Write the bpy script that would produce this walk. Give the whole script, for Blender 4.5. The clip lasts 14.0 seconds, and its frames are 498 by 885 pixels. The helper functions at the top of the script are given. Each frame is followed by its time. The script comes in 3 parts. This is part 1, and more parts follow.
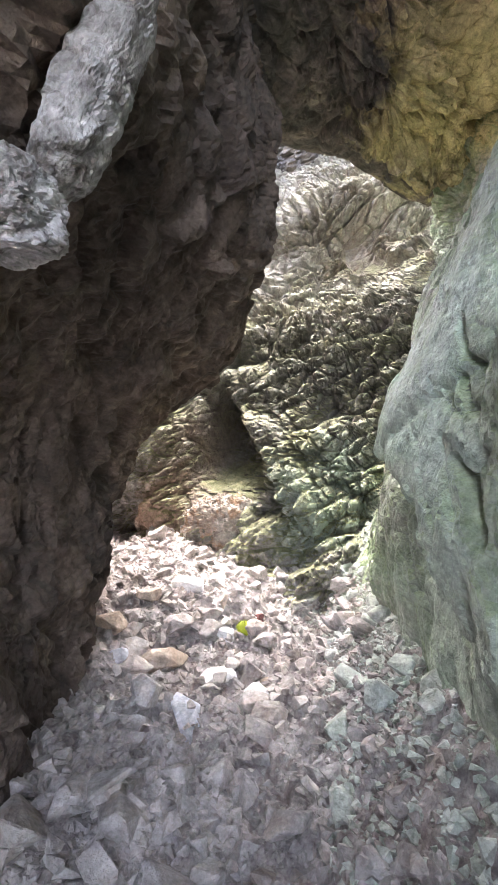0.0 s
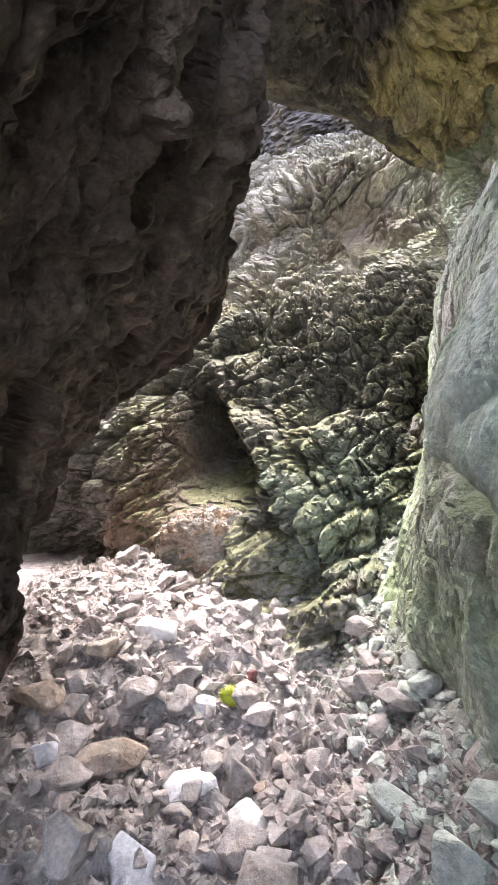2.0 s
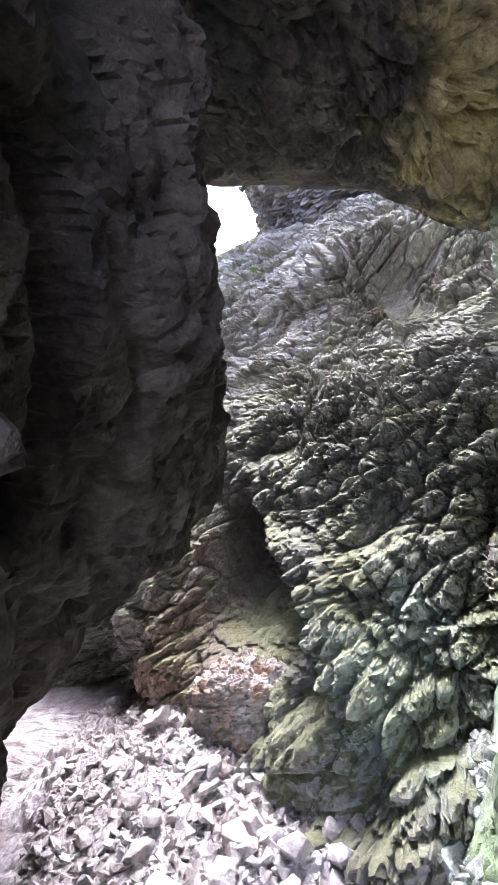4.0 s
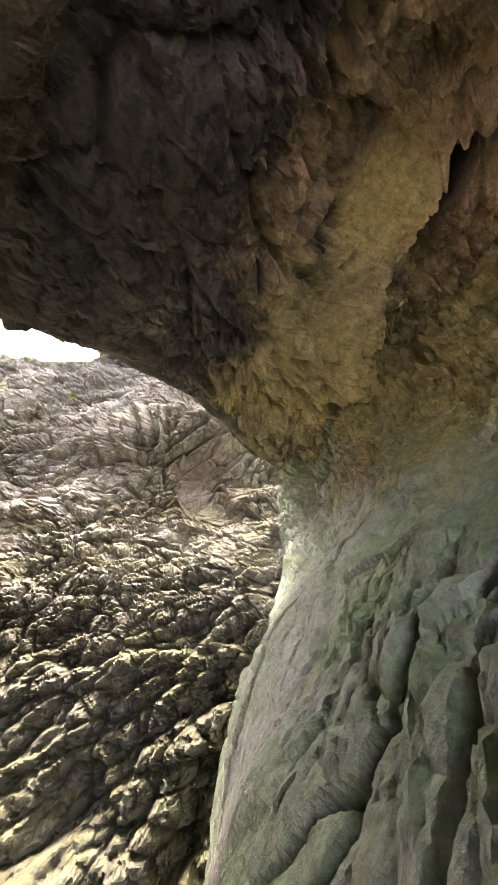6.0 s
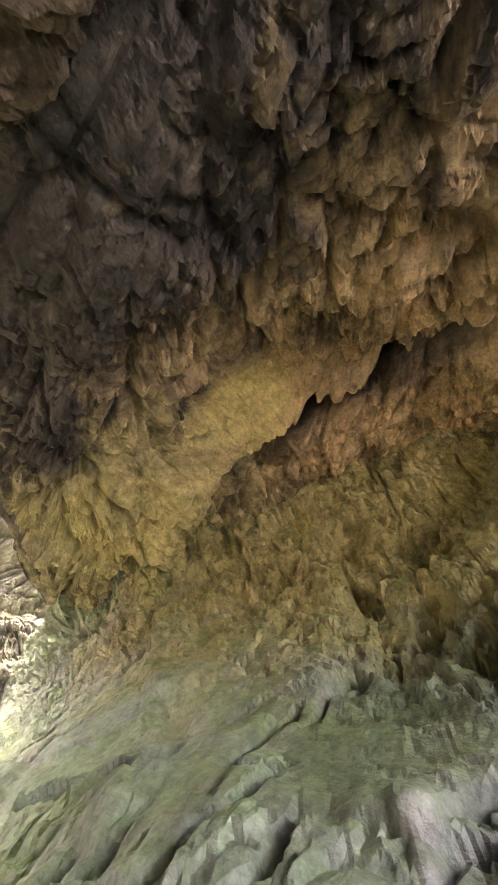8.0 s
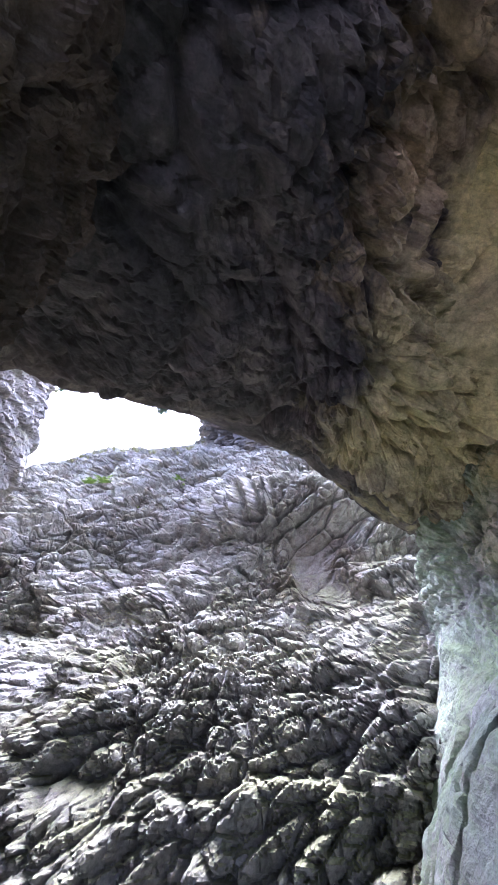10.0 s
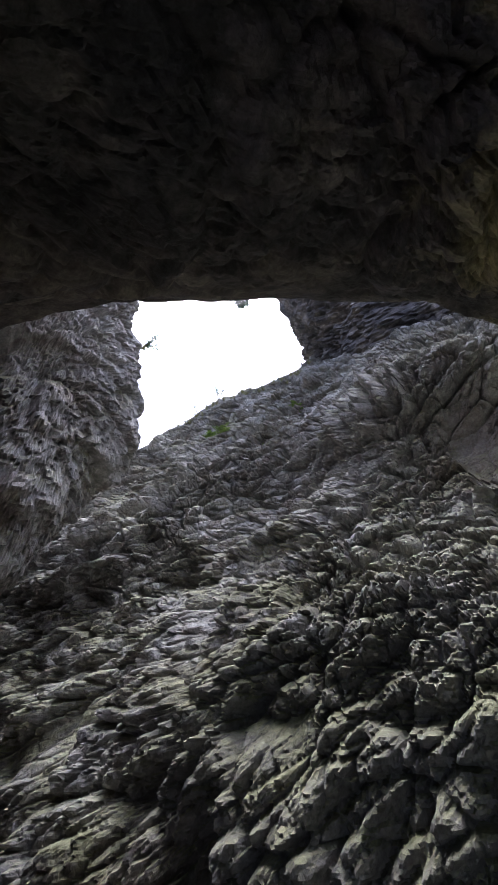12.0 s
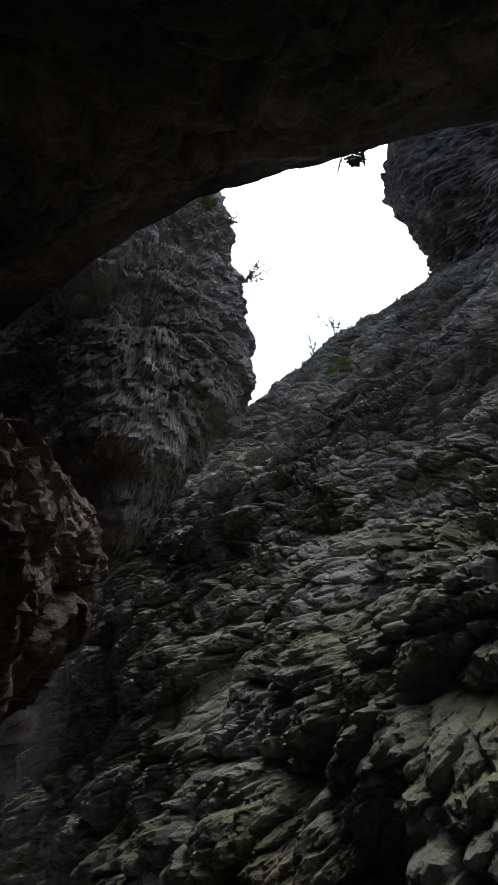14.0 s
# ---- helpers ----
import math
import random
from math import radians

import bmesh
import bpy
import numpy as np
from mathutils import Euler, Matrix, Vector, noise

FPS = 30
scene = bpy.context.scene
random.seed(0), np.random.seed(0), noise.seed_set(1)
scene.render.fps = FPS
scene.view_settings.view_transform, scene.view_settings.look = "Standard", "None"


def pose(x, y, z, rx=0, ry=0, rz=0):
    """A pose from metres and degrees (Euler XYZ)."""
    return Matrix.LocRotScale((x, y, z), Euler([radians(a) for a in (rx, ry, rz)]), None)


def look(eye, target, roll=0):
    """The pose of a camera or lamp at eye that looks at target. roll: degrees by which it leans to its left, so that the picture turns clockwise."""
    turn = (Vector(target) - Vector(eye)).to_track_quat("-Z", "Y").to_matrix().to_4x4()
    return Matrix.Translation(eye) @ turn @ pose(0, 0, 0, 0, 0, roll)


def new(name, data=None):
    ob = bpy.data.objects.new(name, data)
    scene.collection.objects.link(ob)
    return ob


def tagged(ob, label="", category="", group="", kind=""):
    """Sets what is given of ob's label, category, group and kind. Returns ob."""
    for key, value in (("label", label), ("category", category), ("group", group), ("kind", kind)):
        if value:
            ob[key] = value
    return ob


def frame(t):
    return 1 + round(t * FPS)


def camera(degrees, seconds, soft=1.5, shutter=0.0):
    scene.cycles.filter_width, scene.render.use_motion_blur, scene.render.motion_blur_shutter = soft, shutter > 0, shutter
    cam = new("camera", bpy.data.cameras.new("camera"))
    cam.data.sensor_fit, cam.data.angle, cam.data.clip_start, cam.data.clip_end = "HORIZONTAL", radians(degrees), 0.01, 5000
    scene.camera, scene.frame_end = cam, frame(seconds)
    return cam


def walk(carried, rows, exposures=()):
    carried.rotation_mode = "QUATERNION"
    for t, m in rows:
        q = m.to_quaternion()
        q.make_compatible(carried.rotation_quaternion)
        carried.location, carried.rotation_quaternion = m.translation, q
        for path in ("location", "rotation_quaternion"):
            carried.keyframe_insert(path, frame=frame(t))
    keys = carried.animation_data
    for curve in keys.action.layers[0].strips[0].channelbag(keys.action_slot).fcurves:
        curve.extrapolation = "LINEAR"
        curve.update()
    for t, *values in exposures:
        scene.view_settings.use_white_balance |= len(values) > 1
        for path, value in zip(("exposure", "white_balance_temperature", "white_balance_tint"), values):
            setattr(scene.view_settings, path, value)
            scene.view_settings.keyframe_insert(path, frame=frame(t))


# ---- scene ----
cam = camera(57.76, 14.0)
PATH = [
    (0.0, 0.000, 0.000, 1.235, 89.84, 2.17, 8.88),
    (0.5, 0.037, 0.187, 1.324, 92.86, 2.01, 4.10),
    (1.0, 0.024, 0.367, 1.301, 92.52, 3.09, 5.17),
    (1.5, -0.039, 0.582, 1.212, 90.76, 1.90, 6.47),
    (2.0, -0.080, 0.742, 1.188, 90.53, 3.00, 8.00),
    (2.2, -0.110, 0.784, 1.164, 90.13, 5.74, 10.21),
    (2.7, -0.080, 0.857, 1.262, 90.50, 7.60, 13.16),
    (3.2, -0.012, 1.020, 1.484, 92.26, 8.00, 15.79),
    (3.7, 0.058, 1.191, 1.716, 94.99, 7.42, 16.81),
    (4.3, 0.100, 1.291, 1.853, 99.00, 6.10, 14.06),
    (4.5, 0.136, 1.338, 1.928, 100.60, 6.43, 13.23),
    (5.0, 0.327, 1.478, 2.137, 103.90, 4.45, 7.53),
    (5.5, 0.445, 1.548, 2.371, 107.36, -0.98, -1.92),
    (6.0, 0.346, 1.563, 2.555, 112.03, -5.18, -11.94),
    (6.5, 0.425, 1.516, 2.671, 118.44, -8.84, -22.60),
    (7.0, 0.505, 1.431, 2.779, 126.52, -11.76, -35.82),
    (7.2, 0.484, 1.387, 2.810, 130.15, -12.54, -41.99),
    (7.6, 0.474, 1.418, 2.795, 134.48, -14.03, -46.95),
    (8.0, 0.450, 1.494, 2.757, 134.92, -14.38, -42.31),
    (8.4, 0.421, 1.587, 2.711, 132.78, -13.77, -31.98),
    (8.8, 0.395, 1.670, 2.670, 129.35, -12.37, -19.90),
    (9.3, 0.380, 1.717, 2.646, 125.24, -9.81, -8.33),
    (9.5, 0.362, 1.853, 2.633, 123.54, -8.36, -3.55),
    (10.0, 0.298, 2.090, 2.634, 120.68, -5.72, 1.89),
    (10.5, 0.224, 2.275, 2.677, 118.31, -3.11, 6.99),
    (11.0, 0.207, 2.401, 2.678, 116.73, -0.31, 12.26),
    (11.5, 0.217, 2.684, 2.600, 115.23, 1.73, 17.78),
    (12.0, 0.181, 2.844, 2.594, 113.02, 2.93, 23.03),
    (12.5, 0.118, 2.973, 2.574, 111.34, 2.90, 28.46),
    (13.0, -0.017, 3.165, 2.575, 110.21, 2.82, 33.31),
    (13.5, -0.136, 3.312, 2.647, 109.27, 3.02, 36.93),
    (14.0, -0.151, 3.363, 2.611, 108.34, 4.21, 40.11),
]
EXPOSURES = [(0.0, 4.85, 6450, 14), (2.2, 4.4, 6300, 17), (4.3, 4.2, 5500, 22), (5.5, 4.3, 6100, 22), (6.5, 4.8, 8700, 18), (7.2, 5.7, 10300, 17), (8.2, 5.2, 7100, 17), (9.3, 4.9, 5250, 30),
             (10.0, 4.35, 5150, 28), (11.0, 3.25, 5350, 23), (12.5, 2.05, 5500, 19), (13.2, 1.45, 5600, 16), (14.0, 0.95, 5600, 13)]
walk(cam, [(t, pose(x, y, z, rx, ry, rz)) for t, x, y, z, rx, ry, rz in PATH], EXPOSURES)

# ---- daylight through the collapsed roof ----
world = bpy.data.worlds.new("overcast_sky")
scene.world = world
world.use_nodes = True
wn = world.node_tree
sky = wn.nodes.new("ShaderNodeTexSky")
sky.sky_type = "NISHITA"
sky.sun_disc = False
sky.sun_elevation = radians(63)
sky.sun_rotation = radians(-12)
sky.air_density, sky.dust_density = 1.0, 5.0
veiled = wn.nodes.new("ShaderNodeHueSaturation")
veiled.inputs["Saturation"].default_value = 0.6
wn.links.new(sky.outputs[0], veiled.inputs["Color"])
wn.links.new(veiled.outputs[0], wn.nodes["Background"].inputs[0])
wn.nodes["Background"].inputs[1].default_value = 0.15
sun_data = bpy.data.lights.new("sun", "SUN")
sun_data.energy, sun_data.angle, sun_data.color = 0.32, radians(22), (1.0, 0.98, 0.95)
sun = new("sun", sun_data)
sun.matrix_world = look((-2.0, 8.4, 9.6), (-1.0, 3.6, 0.0))


# ---- noise on arrays of points ----
def hashed(ix, iy, iz, seed=0):
    h = (ix * 374761393 + iy * 668265263 + iz * 2147483647 + seed * 1274126177) & 0xFFFFFFFF
    h = ((h ^ (h >> 13)) * 1274126177) & 0xFFFFFFFF
    h = ((h ^ (h >> 16)) * 2246822519) & 0xFFFFFFFF
    return ((h ^ (h >> 15)) & 0xFFFFFF) / float(0xFFFFFF)


def value_noise(p, seed=0):
    i = np.floor(p).astype(np.int64)
    f = p - i
    f = f * f * f * (f * (f * 6 - 15) + 10)
    out = np.zeros(p.shape[:-1])
    for dx in (0, 1):
        for dy in (0, 1):
            for dz in (0, 1):
                w = (f[..., 0] if dx else 1 - f[..., 0]) * (f[..., 1] if dy else 1 - f[..., 1]) * (f[..., 2] if dz else 1 - f[..., 2])
                out += w * hashed(i[..., 0] + dx, i[..., 1] + dy, i[..., 2] + dz, seed)
    return out * 2 - 1


def fbm(p, octaves=4, gain=0.5, seed=0):
    out, a = np.zeros(p.shape[:-1]), 1.0
    for k in range(octaves):
        out += a * value_noise(p * 2.03**k + k * 17.3, seed + k)
        a *= gain
    return out


def billow(p, octaves=5, seed=0, gain=0.55):
    """Lumps of all sizes with sharp creases between them."""
    out, a = np.zeros(p.shape[:-1]), 1.0
    for k in range(octaves):
        out += a * (2 * np.abs(value_noise(p * 2.07**k + k * 23.1, seed + k)) - 0.6)
        a *= gain
    return out


def cells(p, seed=0):
    """Distances to the nearest and second nearest seed point, a random number of the nearest one, a plane tilted at random about it, and the height above it."""
    i = np.floor(p).astype(np.int64)
    f1 = np.full(p.shape[:-1], 9.0)
    f2, near, lean, rise = f1.copy(), np.zeros(p.shape[:-1]), np.zeros(p.shape[:-1]), np.zeros(p.shape[:-1])
    for dx in (-1, 0, 1):
        for dy in (-1, 0, 1):
            for dz in (-1, 0, 1):
                cx, cy, cz = i[..., 0] + dx, i[..., 1] + dy, i[..., 2] + dz
                r, s, t = (hashed(cx, cy, cz, seed + k) for k in range(3))
                ox, oy, oz = p[..., 0] - cx - r, p[..., 1] - cy - s, p[..., 2] - cz - t
                d = ox * ox + oy * oy + oz * oz
                closer = d < f1
                f2 = np.where(closer, f1, np.minimum(f2, d))
                near = np.where(closer, hashed(cx, cy, cz, seed + 3), near)
                lean = np.where(closer, (s - 0.5) * ox + (t - 0.5) * oy + (r - 0.5) * oz, lean)
                rise = np.where(closer, oz, rise)
                f1 = np.where(closer, d, f1)
    return np.sqrt(f1), np.sqrt(f2), near, lean, rise


def warp(p, size, amount, seed=0):
    q = p / size
    return p + amount * np.stack([value_noise(q, seed), value_noise(q + 31.7, seed + 1), value_noise(q - 57.1, seed + 2)], -1)


def blocks(p, size, stretch=(1, 1, 1), seed=0, crack=0.4, step=0.6):
    """Broken rock: tilted plates of uneven height with crevices between them, about -0.5 to 0.5."""
    q = warp(p, size * 0.9, size * 0.3, seed) / (size * np.array(stretch))
    f1, f2, r, lean, rise = cells(q, seed)
    return (r - 0.5) * step + 1.3 * lean - crack * np.exp(-((f2 - f1) / 0.07) ** 2)


def beds(q, size, stretch, seed, crack=0.5):
    """Bedded rock: blocks whose faces stand upright under level treads, with crevices between them, about -0.7 to 0.7."""
    w = warp(q, size * 1.1, size * 0.28, seed) / (size * np.array(stretch))
    f1, f2, r, lean, rise = cells(w, seed)
    return (r - 0.5) * 0.5 + 0.8 * lean + 0.55 * rise - crack * np.exp(-((f2 - f1) / 0.08) ** 2)


def joint(a, b, line, width):
    """An open joint along a line of points in the plane of a and b: 1 in its middle, 0 beside it."""
    near = np.full(a.shape, 9.0)
    for (a0, b0), (a1, b1) in zip(line, line[1:]):
        da, db = a1 - a0, b1 - b0
        t = np.clip(((a - a0) * da + (b - b0) * db) / (da * da + db * db), 0, 1)
        near = np.minimum(near, np.hypot(a - a0 - t * da, b - b0 - t * db))
    return np.exp(-((near / width) ** 2))


def cracks(p, size, stretch, seed, width=0.03):
    """Thin joints that come and go, 0 to 1."""
    q = warp(p, size * 0.5, size * 0.25, seed) / (size * np.array(stretch))
    f1, f2, r, lean, rise = cells(q, seed)
    return np.exp(-((f2 - f1) / width) ** 2) * smooth_step(-0.1, 0.35, value_noise(p / size * 1.3, seed + 8))


def smooth_step(a, b, x):
    t = np.clip((x - a) / (b - a), 0, 1)
    return t * t * (3 - 2 * t)


def bump(x, centre, width, power=2):
    return np.exp(-np.abs((x - centre) / width) ** power)


# ---- surfaces ----
def curve_through(a, t, x, axis=0):
    """Smooth interpolation of the rows t, given at a, at the places x."""
    a, t = np.asarray(a, float), np.moveaxis(np.asarray(t, float), axis, 0)
    m = np.gradient(t, a, axis=0)
    k = np.clip(np.searchsorted(a, x) - 1, 0, len(a) - 2)
    h = (a[k + 1] - a[k])
    s = np.clip((x - a[k]) / h, 0, 1)
    shape = (len(x),) + (1,) * (t.ndim - 1)
    s, h = s.reshape(shape), h.reshape(shape)
    out = (2 * s**3 - 3 * s**2 + 1) * t[k] + (s**3 - 2 * s**2 + s) * h * m[k] + (-2 * s**3 + 3 * s**2) * t[k + 1] + (s**3 - s**2) * h * m[k + 1]
    return np.moveaxis(out, 0, axis)


def grid_mesh(name, pts, material, wrap=False, smooth=False):
    nu, nv = pts.shape[:2]
    idx = np.arange(nu * nv).reshape(nu, nv)
    if wrap:
        idx = np.concatenate([idx, idx[:1]], 0)
    quads = np.stack([idx[:-1, :-1], idx[1:, :-1], idx[1:, 1:], idx[:-1, 1:]], -1).reshape(-1, 4)
    me = bpy.data.meshes.new(name)
    me.vertices.add(nu * nv)
    me.vertices.foreach_set("co", pts.reshape(-1).astype(np.float32))
    me.loops.add(quads.size)
    me.loops.foreach_set("vertex_index", quads.reshape(-1).astype(np.int32))
    me.polygons.add(len(quads))
    me.polygons.foreach_set("loop_start", np.arange(0, quads.size, 4, dtype=np.int32))
    me.polygons.foreach_set("use_smooth", np.full(len(quads), smooth))
    me.update(calc_edges=True)
    me.materials.append(material)
    return new(name, me)


def soften(d, rounds=3):
    """Rounds off the steps of a relief by a few grid cells."""
    for _ in range(rounds):
        e = np.pad(d, 1, mode="edge")
        d = (e[:-2, 1:-1] + 2 * e[1:-1, 1:-1] + e[2:, 1:-1]) / 4
        e = np.pad(d, 1, mode="edge")
        d = (e[1:-1, :-2] + 2 * e[1:-1, 1:-1] + e[1:-1, 2:]) / 4
    return d


def normals(p, toward):
    n = np.cross(np.gradient(p, axis=0), np.gradient(p, axis=1))
    n /= np.linalg.norm(n, axis=-1, keepdims=True) + 1e-9
    side = np.sign((n * (np.array(toward) - p)).sum(-1).mean())
    return n * side


# ---- materials ----
def rock(name, colours, patch=1.2, stain=(0.2, 0.15, 0.1), stain_amount=0.5, moss=(0.08, 0.12, 0.03), moss_amount=0.3, rough=0.85, bump_size=1.0, gloss=0.3, veil=None):
    """Weathered rock: colours blended in patches, stains, growth on faces that look up, fine grain and relief."""
    m = bpy.data.materials.new(name)
    m.use_nodes = True
    nt, ns, lk = m.node_tree, m.node_tree.nodes, m.node_tree.links
    bsdf = ns["Principled BSDF"]
    geo = ns.new("ShaderNodeNewGeometry")

    def noise_node(scale, detail=6, rough_=0.6, dist=0.0):
        n = ns.new("ShaderNodeTexNoise")
        n.inputs["Scale"].default_value, n.inputs["Detail"].default_value, n.inputs["Roughness"].default_value, n.inputs["Distortion"].default_value = scale, detail, rough_, dist
        lk.new(geo.outputs["Position"], n.inputs["Vector"])
        return n.outputs["Fac"]

    def ramp(fac, stops):
        r = ns.new("ShaderNodeValToRGB")
        while len(r.color_ramp.elements) < len(stops):
            r.color_ramp.elements.new(0.5)
        for e, (pos, c) in zip(r.color_ramp.elements, stops):
            e.position, e.color = pos, (*c, 1) if len(c) == 3 else (c[0],) * 3 + (1,)
        lk.new(fac, r.inputs[0])
        return r.outputs[0]

    def mix(fac, a, b, kind="MIX"):
        x = ns.new("ShaderNodeMix")
        x.data_type, x.blend_type = "RGBA", kind
        for value, socket in ((fac, x.inputs[0]), (a, x.inputs[6]), (b, x.inputs[7])):
            if hasattr(value, "links"):
                lk.new(value, socket)
            else:
                socket.default_value = value if isinstance(value, float) else (*value, 1)
        return x.outputs[2]

    def maths(op, a, b):
        x = ns.new("ShaderNodeMath")
        x.operation = op
        for value, socket in ((a, x.inputs[0]), (b, x.inputs[1])):
            if hasattr(value, "links"):
                lk.new(value, socket)
            else:
                socket.default_value = value
        return x.outputs[0]

    n_col = len(colours)
    base = ramp(noise_node(patch, 5, 0.65, 0.6), [(0.3 + 0.4 * k / max(1, n_col - 1), c) for k, c in enumerate(colours)])
    col = mix(maths("MULTIPLY", ramp(noise_node(patch * 2.7, 7, 0.7, 1.0), [(0.48, (0,)), (0.62, (1,))]), stain_amount), base, stain)
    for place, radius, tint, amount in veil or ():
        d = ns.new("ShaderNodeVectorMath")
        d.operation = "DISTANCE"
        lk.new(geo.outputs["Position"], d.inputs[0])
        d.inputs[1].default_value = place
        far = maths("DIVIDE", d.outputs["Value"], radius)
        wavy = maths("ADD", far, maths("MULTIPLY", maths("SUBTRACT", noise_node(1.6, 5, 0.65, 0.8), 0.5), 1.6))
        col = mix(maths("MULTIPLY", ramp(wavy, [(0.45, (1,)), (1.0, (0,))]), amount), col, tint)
    up = ns.new("ShaderNodeSeparateXYZ")
    lk.new(geo.outputs["Normal"], up.inputs[0])
    growth = maths("MULTIPLY", ramp(maths("ADD", maths("MULTIPLY", up.outputs[2], 0.3), noise_node(1.7, 6, 0.7, 0.4)), [(0.56, (0,)), (0.8, (1,))]), moss_amount)
    col = mix(growth, col, moss)
    grain = noise_node(55, 5, 0.75)
    col = mix(1.0, col, ramp(grain, [(0.3, (0.76,)), (0.7, (1.2,))]), "MULTIPLY")
    speck = ramp(noise_node(14, 6, 0.75), [(0.32, (0.64,)), (0.68, (1.3,))])
    col = mix(1.0, col, speck, "MULTIPLY")
    lk.new(col, bsdf.inputs["Base Color"])
    lk.new(maths("ADD", maths("MULTIPLY", grain, 0.25), rough - 0.12), bsdf.inputs["Roughness"])
    bsdf.inputs["Specular IOR Level"].default_value = gloss
    b1, b2 = ns.new("ShaderNodeBump"), ns.new("ShaderNodeBump")
    b1.inputs["Strength"].default_value, b1.inputs["Distance"].default_value = 1.0, 0.026 * bump_size
    b2.inputs["Strength"].default_value, b2.inputs["Distance"].default_value = 0.7, 0.006 * bump_size
    lk.new(noise_node(13, 6, 0.62, 0.2), b1.inputs["Height"])
    lk.new(noise_node(60, 4, 0.7), b2.inputs["Height"])
    lk.new(b1.outputs[0], b2.inputs["Normal"])
    lk.new(b2.outputs[0], bsdf.inputs["Normal"])
    return m


far_rock = rock("grey_limestone", [(0.17, 0.161, 0.146), (0.32, 0.31, 0.288), (0.48, 0.467, 0.44)], 1.1, (0.2, 0.155, 0.12), 0.5, (0.175, 0.178, 0.08), 0.78,
                # third veil darkens the lower face, standing in for the shade there
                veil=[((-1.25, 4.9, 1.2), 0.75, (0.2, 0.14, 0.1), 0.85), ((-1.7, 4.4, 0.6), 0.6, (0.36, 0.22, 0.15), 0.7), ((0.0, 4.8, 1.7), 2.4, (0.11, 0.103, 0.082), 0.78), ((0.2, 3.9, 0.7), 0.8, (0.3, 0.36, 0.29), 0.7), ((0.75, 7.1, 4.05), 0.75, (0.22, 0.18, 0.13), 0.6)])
right_rock = rock("algae_covered_limestone", [(0.23, 0.3, 0.17), (0.36, 0.42, 0.31), (0.46, 0.44, 0.42)], 1.2, (0.36, 0.32, 0.3), 0.6, (0.25, 0.34, 0.12), 0.6, rough=0.6, bump_size=1.0, gloss=0.5,
                  veil=[((2.3, 3.6, 4.9), 2.3, (0.56, 0.47, 0.2), 0.82), ((0.4, 1.5, 1.3), 1.3, (0.55, 0.64, 0.53), 0.75)])
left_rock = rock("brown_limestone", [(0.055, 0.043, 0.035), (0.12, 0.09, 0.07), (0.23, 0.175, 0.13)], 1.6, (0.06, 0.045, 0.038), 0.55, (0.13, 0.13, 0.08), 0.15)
roof_rock = rock("dark_ochre_limestone", [(0.035, 0.033, 0.034), (0.09, 0.08, 0.075), (0.2, 0.17, 0.14)], 1.7, (0.03, 0.028, 0.028), 0.55, (0.2, 0.2, 0.06), 0.0,
                 veil=[((2.7, 2.5, 5.6), 2.5, (0.78, 0.58, 0.34), 0.92), ((1.5, 3.75, 5.4), 0.5, (0.8, 0.7, 0.3), 0.7), ((1.6, 4.75, 4.6), 1.3, (0.68, 0.6, 0.3), 0.8),
                       # recess band: purple-grey rock, with the recess's shade put into the colour
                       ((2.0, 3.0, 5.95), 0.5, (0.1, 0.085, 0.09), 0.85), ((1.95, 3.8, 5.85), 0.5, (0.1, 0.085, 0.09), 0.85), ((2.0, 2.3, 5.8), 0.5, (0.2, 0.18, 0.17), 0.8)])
rusty_rock = rock("rust_stained_limestone", [(0.26, 0.19, 0.14), (0.36, 0.31, 0.27), (0.5, 0.48, 0.46)], 2.2, (0.34, 0.19, 0.1), 0.7, (0.25, 0.28, 0.18), 0.2)
pale_rock = rock("pale_calcite", [(0.2, 0.18, 0.165), (0.4, 0.375, 0.35), (0.6, 0.575, 0.55)], 6.0, (0.1, 0.08, 0.065), 0.7, (0.25, 0.28, 0.18), 0.0)
floor_rock = rock("dusty_scree", [(0.26, 0.23, 0.22), (0.37, 0.335, 0.32), (0.48, 0.44, 0.425)], 2.2, (0.34, 0.26, 0.21), 0.4, (0.2, 0.24, 0.14), 0.0,
                  veil=[((0.5, 3.0, 0.6), 1.0, (0.36, 0.42, 0.34), 0.8)])
stone_rock = rock("pale_limestone_rubble", [(0.26, 0.235, 0.22), (0.4, 0.365, 0.345), (0.54, 0.5, 0.475)], 2.0, (0.36, 0.27, 0.21), 0.4, (0.2, 0.24, 0.14), 0.0)

